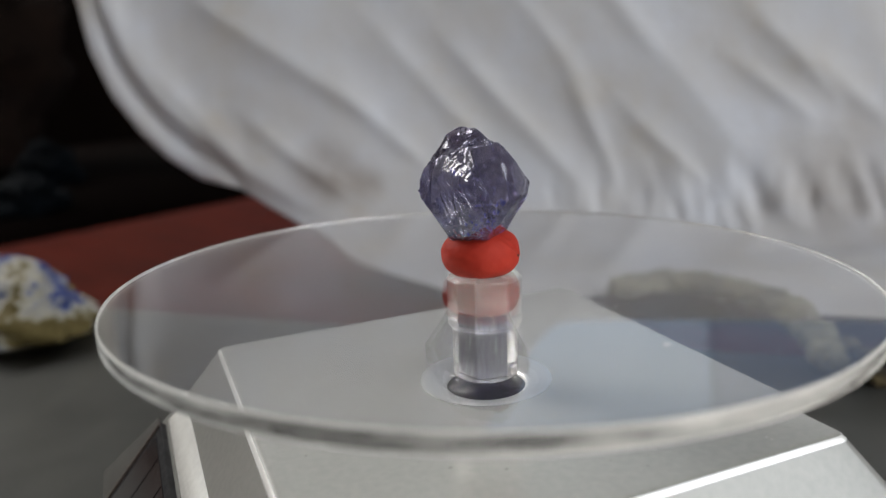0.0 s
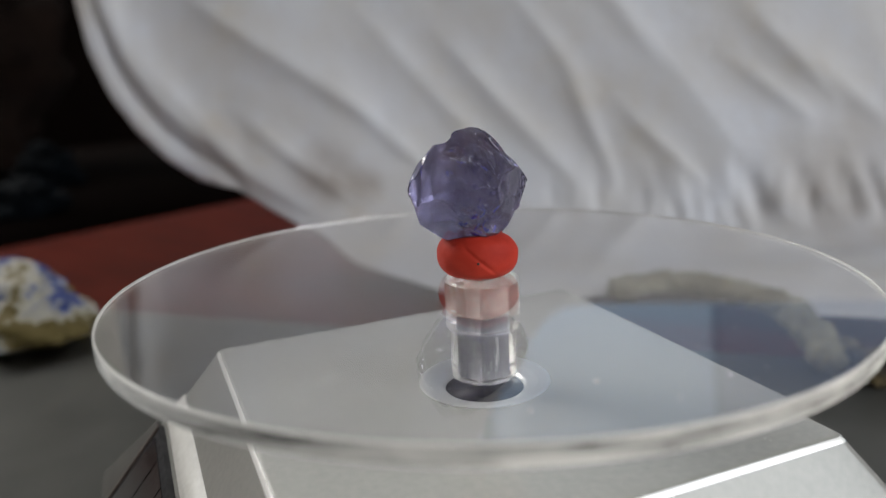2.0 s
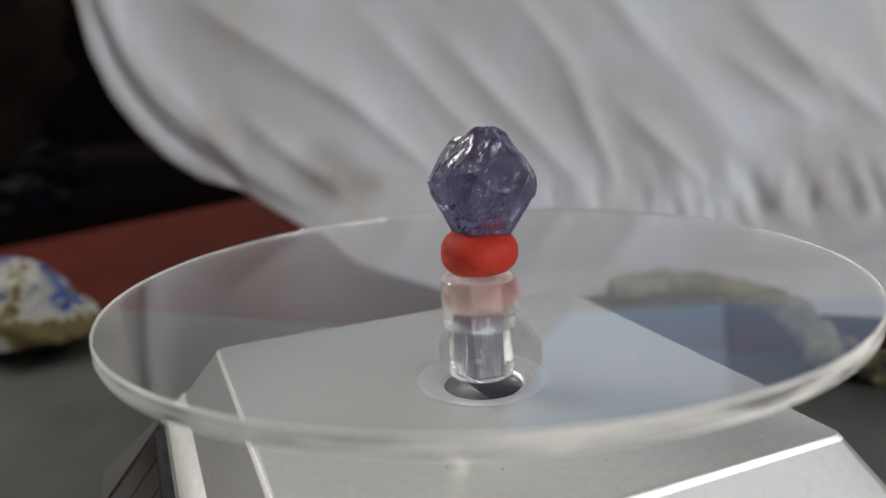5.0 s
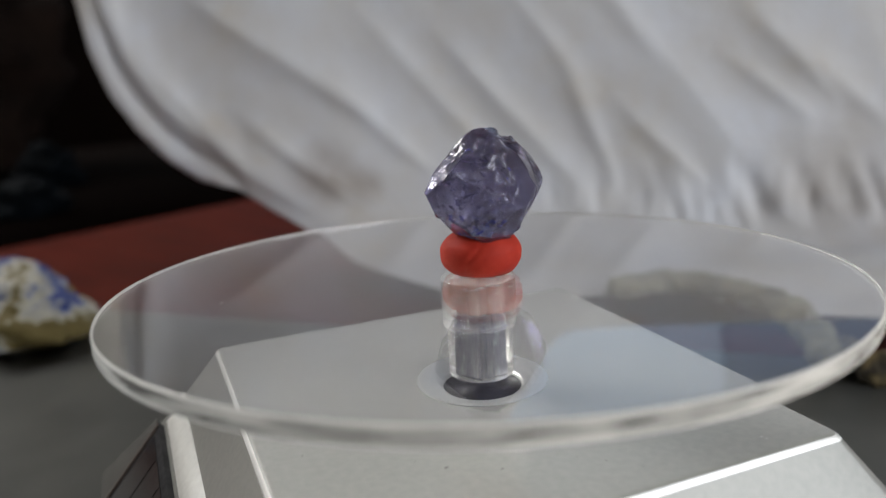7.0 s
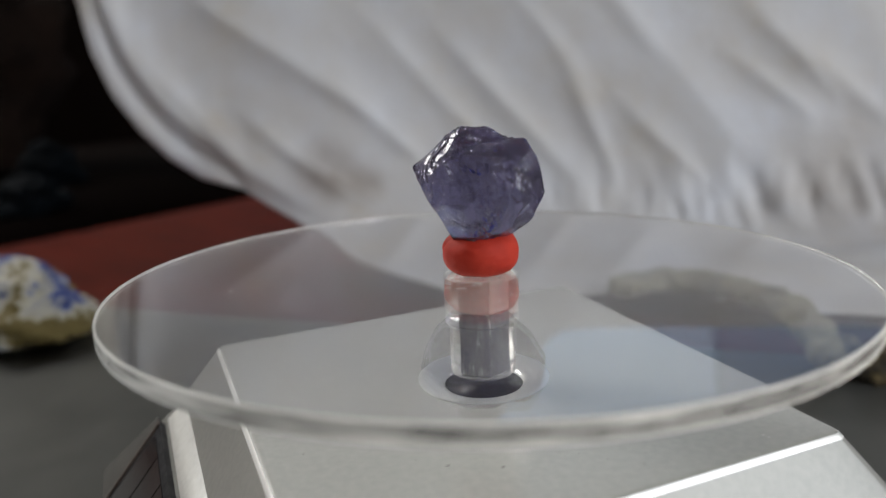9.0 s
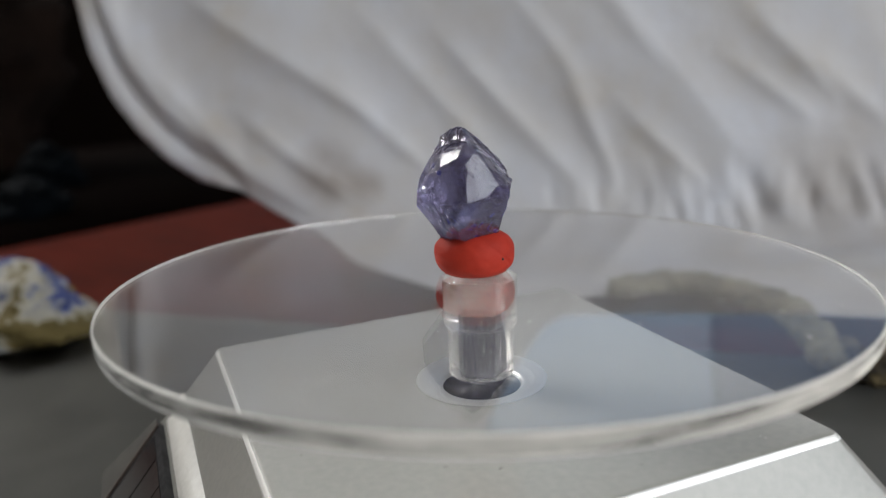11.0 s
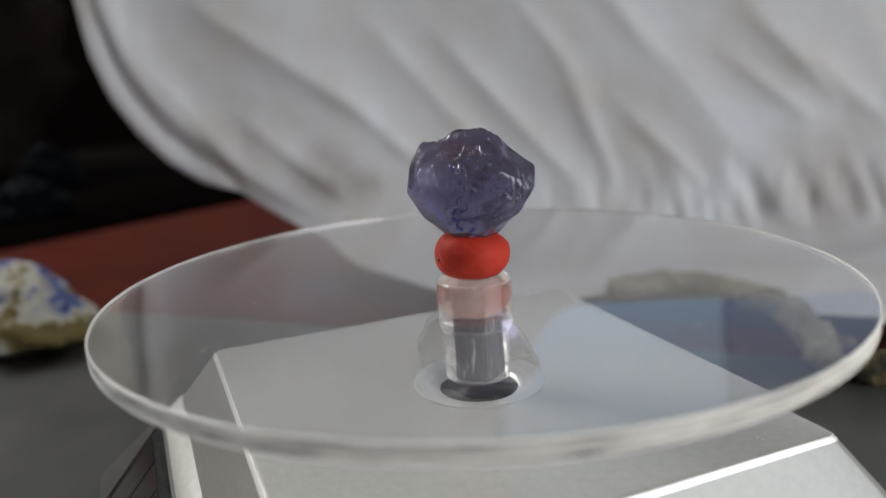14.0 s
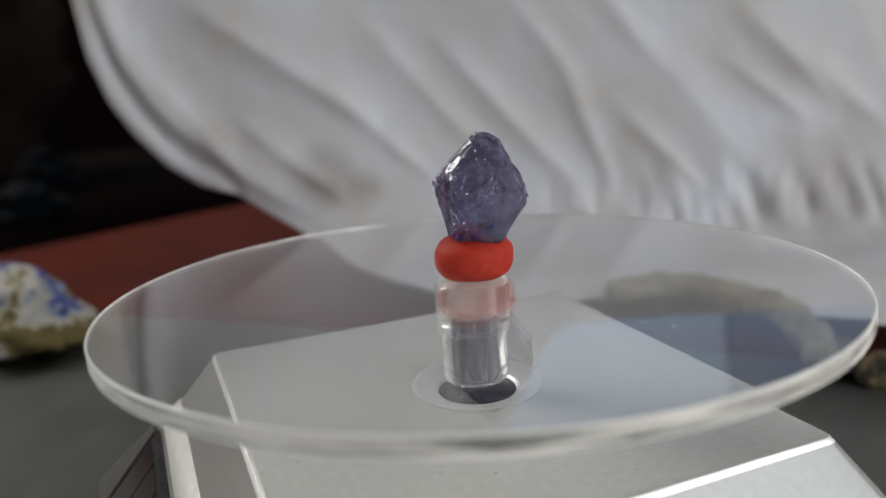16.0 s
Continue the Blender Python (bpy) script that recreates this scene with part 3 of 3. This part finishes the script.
# ---- backdrop sheet ----
EDGE = [(-0.1765, 0.42), (-0.1735, 0.280), (-0.1715, 0.262), (-0.166, 0.2377), (-0.157, 0.2177), (-0.146, 0.2025), (-0.134, 0.1905), (-0.120, 0.1809), (-0.103, 0.1753),
        (-0.091, 0.1665), (-0.081, 0.1593), (-0.065, 0.1472), (-0.046, 0.1272), (-0.011, 0.088), (0.028, 0.079), (0.047, 0.083), (0.070, 0.084), (0.083, 0.068), (0.092, 0.052), (0.12, 0.047), (0.5, 0.043)]


# soft folds: start and end across and up, height, width
FOLDS = [(-0.012, 0.093, 0.045, 0.029, 0.0060, 0.0065), (0.039, 0.078, 0.060, 0.028, 0.0050, 0.0045), (0.063, 0.062, 0.100, 0.024, 0.0060, 0.0050),
         (0.108, 0.080, 0.133, 0.060, 0.0045, 0.0035), (0.116, 0.099, 0.144, 0.068, 0.0050, 0.0045), (-0.119, 0.115, -0.049, 0.068, 0.0060, 0.0075),
         (-0.058, 0.075, -0.021, 0.041, 0.0040, 0.0050), (-0.143, 0.091, -0.104, 0.051, 0.0035, 0.0045), (-0.098, 0.065, -0.051, 0.025, 0.0045, 0.0050),
         (0.022, 0.104, 0.042, 0.078, 0.0035, 0.0050), (0.135, 0.083, 0.169, 0.053, 0.0050, 0.0055), (-0.073, 0.046, -0.051, 0.031, 0.0030, 0.0040),
         (0.057, 0.107, 0.073, 0.086, 0.0030, 0.0040), (-0.045, 0.103, 0.003, 0.049, 0.0050, 0.0070)]


def edge_at(x):
    for (a, p), (b, q) in zip(EDGE, EDGE[1:]):
        if x <= b:
            return p + (q - p) * (x - a) / (b - a)
    return EDGE[-1][1]


def sheet_point(x, s):
    """Runs back along the table, bends up and leans back."""
    flat, bend = 0.125, 0.05
    y0 = 0.062
    if s < flat:
        y, z = y0 + s, 0.004
    elif s < flat + bend:
        a = (s - flat) / bend * radians(82)
        r = bend / radians(82)
        y, z = y0 + flat + r * math.sin(a), 0.004 + r * (1 - math.cos(a))
    else:
        a = radians(82)
        r = bend / a
        y, z = y0 + flat + r * math.sin(a) + (s - flat - bend) * math.cos(a), 0.004 + r * (1 - math.cos(a)) + (s - flat - bend) * math.sin(a)
    rise = min(1, max(0, (z - 0.01) / 0.04))
    along, across = x * 0.60 - z * 0.80, x * 0.80 + z * 0.60
    f = (0.0095 - 0.004 * min(1, max(0, (x + 0.08) / 0.06))) * noise.noise(Vector((along * 4, across * 16, 1.7))) + 0.0008 * noise.noise(Vector((along * 9, across * 45, 4.2)))
    f += 0.002 * (1 - abs(noise.noise(Vector((along * 3.2, across * 20, 8.8))))) ** 4
    # rolled edge as far as the kink, then a wide turned-back hem with a crest
    k = min(1, max(0, (x + 0.113) / 0.013))
    steep = (edge_at(x + 0.008) - edge_at(x - 0.008)) / 0.016
    d = (s - edge_at(x)) / math.hypot(1, min(4.0, abs(steep))) + 0.0085 * k
    if d < 0.0085:
        f += 0.0034 * math.sqrt(max(0, 1 - ((d - 0.0042) / 0.0043) ** 2)) * (1 - k)
    elif d < 0.018:
        f += 0.0072 * (d - 0.0085) / 0.0095
    else:
        f += 0.0072 * math.exp(-((d - 0.018) / 0.013) ** 1.5)
    for ax, az, bx, bz, tall, wide in FOLDS:
        lx, lz = bx - ax, bz - az
        length = math.hypot(lx, lz)
        run = ((x - ax) * lx + (z - az) * lz) / length
        off = ((x - ax) * lz - (z - az) * lx) / length
        fade = min(1, max(0, (run + 0.012) / 0.024)) * min(1, max(0, (length + 0.012 - run) / 0.024))
        wide *= 1.3 - 0.5 * min(1, max(0, run / length))
        f += (0.52 if ax < -0.05 else 0.38) * tall * fade * math.exp(-(abs(off) / (wide * 0.8)) ** 1.4)
    gather = min(1, max(0, x * 12)) * (0.0036 * noise.noise(Vector((x * 95 + 20 * z, s * 25, 2.0))) + 0.0022 * noise.noise(Vector((x * 210, s * 60, 6.0)))) * math.exp(-((z - 0.021) / 0.013) ** 2)
    lying = 0.0036 * (0.5 + noise.noise(Vector((x * 12, y * 40, 3.0))))
    return (x, y - rise * f - gather, z + (1 - rise) * max(0, lying))


def make_sheet():
    xs = [-0.1764 + 0.0018 * i for i in range(360)]
    xs = [x for x in xs if x < 0.44]
    top = 0.276
    rings = []
    for x in xs:
        lo = edge_at(x)
        k = min(1, max(0, (0.04 - x) / 0.08))
        hi = max(top + 0.13 * k * k * (3 - 2 * k), lo + 0.004)
        rings.append([sheet_point(x, lo + (hi - lo) * j / 150) for j in range(151)])
    bm = loft(rings, ring_closed=False)
    ob = link("white_sheet", bm, CLOTH)
    mod = ob.modifiers.new("thickness", "SOLIDIFY")
    mod.thickness = 0.0006
    return tagged(ob, "crumpled white translucent sheet hung as a backdrop", "backdrop sheet")


make_sheet()

# ---- stones on the table ----


def lump(name, size, seed, mat, label, category, at, rz=0, rough=0.35, detail=5):
    bm = bmesh.new()
    bmesh.ops.create_icosphere(bm, subdivisions=detail, radius=1)
    o = Vector((seed * 3.7, seed * 1.3, seed))
    for v in bm.verts:
        d = v.co.copy()
        k = 1 + rough * noise.noise(d * 1.4 + o) + rough * 0.45 * noise.noise(d * 3.5 + o) + rough * 0.22 * noise.noise(d * 9 + o) + rough * 0.08 * noise.noise(d * 24 + o)
        v.co = Vector((d.x * size[0], d.y * size[1], d.z * size[2])) * k
    low = min(v.co.z for v in bm.verts)
    for v in bm.verts:
        v.co.z = max(v.co.z - low * 0.6, 0)
    ob = link(name, bm, mat)
    ob.matrix_world = pose(*at, 0, 0, rz)
    return tagged(ob, label, category)


lump("rough_stone", (0.035, 0.022, 0.0136), 2, AZURE, "rough white mineral stone with blue patches on the board", "stone", (-0.163, 0.138, 0.0003), -16)
ARC = [(0.043, 0.138), (0.052, 0.144), (0.062, 0.146), (0.073, 0.141), (0.082, 0.133), (0.088, 0.122), (0.091, 0.110), (0.092, 0.097), (0.090, 0.084)]


def make_cord():
    """A lumpy cord along the curve, half sunk in its own flat underside."""
    fine = []
    for i in range(len(ARC) - 1):
        p0, p1, p2, p3 = (Vector(ARC[max(0, min(len(ARC) - 1, i + j))]) for j in (-1, 0, 1, 2))
        for j in range(14):
            t = j / 14
            fine.append(0.5 * (2 * p1 + (p2 - p0) * t + (2 * p0 - 5 * p1 + 4 * p2 - p3) * t * t + (3 * p1 - p0 - 3 * p2 + p3) * t ** 3))
    rings = []
    for i, p in enumerate(fine):
        d = (fine[min(i + 1, len(fine) - 1)] - fine[max(i - 1, 0)]).normalized()
        side = Vector((d.y, -d.x))
        ring = []
        for k in range(28):
            a = 2 * math.pi * k / 28
            q = Vector((math.cos(a), math.sin(a), i * 0.16))
            r = 0.0052 * (1 + 0.35 * noise.noise(q * 1.3) + 0.25 * noise.noise(q * 3.1))
            if i < 4 or i > len(fine) - 5:
                r *= 0.45 + 0.13 * min(i, len(fine) - 1 - i)
            xy = p + side * r * math.cos(a)
            lift = 0.0052 * min(1, max(0, (p.y - 0.092) / 0.02))
            ring.append((xy.x, xy.y, lift + max(0.0, 0.0030 + 0.75 * r * math.sin(a))))
        rings.append(ring)
    ob = link("rope", loft(rings, True, True), BEIGE)
    return tagged(ob, "lumpy beige woven rope lying in a curve on the table", "rope")


make_cord()
for k, (x, y, s) in enumerate(((0.102, 0.084, 0.006), (0.114, 0.088, 0.007), (0.097, 0.094, 0.005))):
    pebble = lump("ochre_pebble", (s, s * 0.8, s * 0.8), 31 + k, OCHRE, "rough brown and ochre pebble on the table behind the board", "pebble", (x, y, 0.0), 70 * k, 0.4, 4)
    tagged(pebble, group="pebbles behind the board")

# ---- dim things beyond the table, deep shade painted into their colours ----


# support added under the cloths, painted as dark as the room behind
def make_chest():
    chest = new("added_chest")
    tagged(chest, "chest added to hold the cloths, deep shade painted into its colour", "chest")
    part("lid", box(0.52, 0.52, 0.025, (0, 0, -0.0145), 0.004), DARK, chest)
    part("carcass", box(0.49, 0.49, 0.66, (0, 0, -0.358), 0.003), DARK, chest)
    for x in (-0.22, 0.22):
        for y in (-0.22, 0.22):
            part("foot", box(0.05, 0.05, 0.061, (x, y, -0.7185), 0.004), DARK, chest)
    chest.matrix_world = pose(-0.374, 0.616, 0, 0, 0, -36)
    return chest


make_chest()
# cloths made up for vague shapes in the dark
lump("dark_cloth", (0.11, 0.08, 0.12), 41, UMBER, "brown crumpled cloth made up for a vague shape, deep shade painted in", "cloth", (-0.52, 0.62, -0.002), 10, 0.4)
lump("blue_cloth", (0.022, 0.02, 0.014), 43, TEAL, "blue crumpled cloth made up for a vague shape, deep shade painted in", "cloth", (-0.30, 0.385, -0.002), 30, 0.4)
lump("blue_cloth", (0.024, 0.02, 0.020), 47, TEAL, "blue crumpled cloth made up for a vague shape, deep shade painted in", "cloth", (-0.36, 0.52, -0.002), 30, 0.4)


# ---- motion ----


def turning(t):
    """The platter's turn at t: clockwise from above, leaning slightly on a shaft that tips slightly back."""
    lean_to = radians(4.3)
    axis = Vector((-math.sin(lean_to), math.cos(lean_to), 0))
    return Matrix.Translation((0, -0.0006, PLATE - 0.0004)) @ Matrix.Rotation(radians(-1.21), 4, "X") @ Matrix.Rotation(-2 * math.pi * t / PERIOD, 4, "Z") @ Matrix.Rotation(radians(0.77), 4, axis)


def motions():
    times = [0.5 * i for i in range(33)]
    up = TOP - PLATE
    walk(platter, [(t, turning(t)) for t in times])
    walk(putty_ball, [(t, turning(t) @ pose(-0.00040, -0.00046, up + 0.00003)) for t in times])
    walk(gemstone, [(t, turning(t) @ pose(0, 0, up + GEM_MIDDLE + 0.0002)) for t in times])


motions()
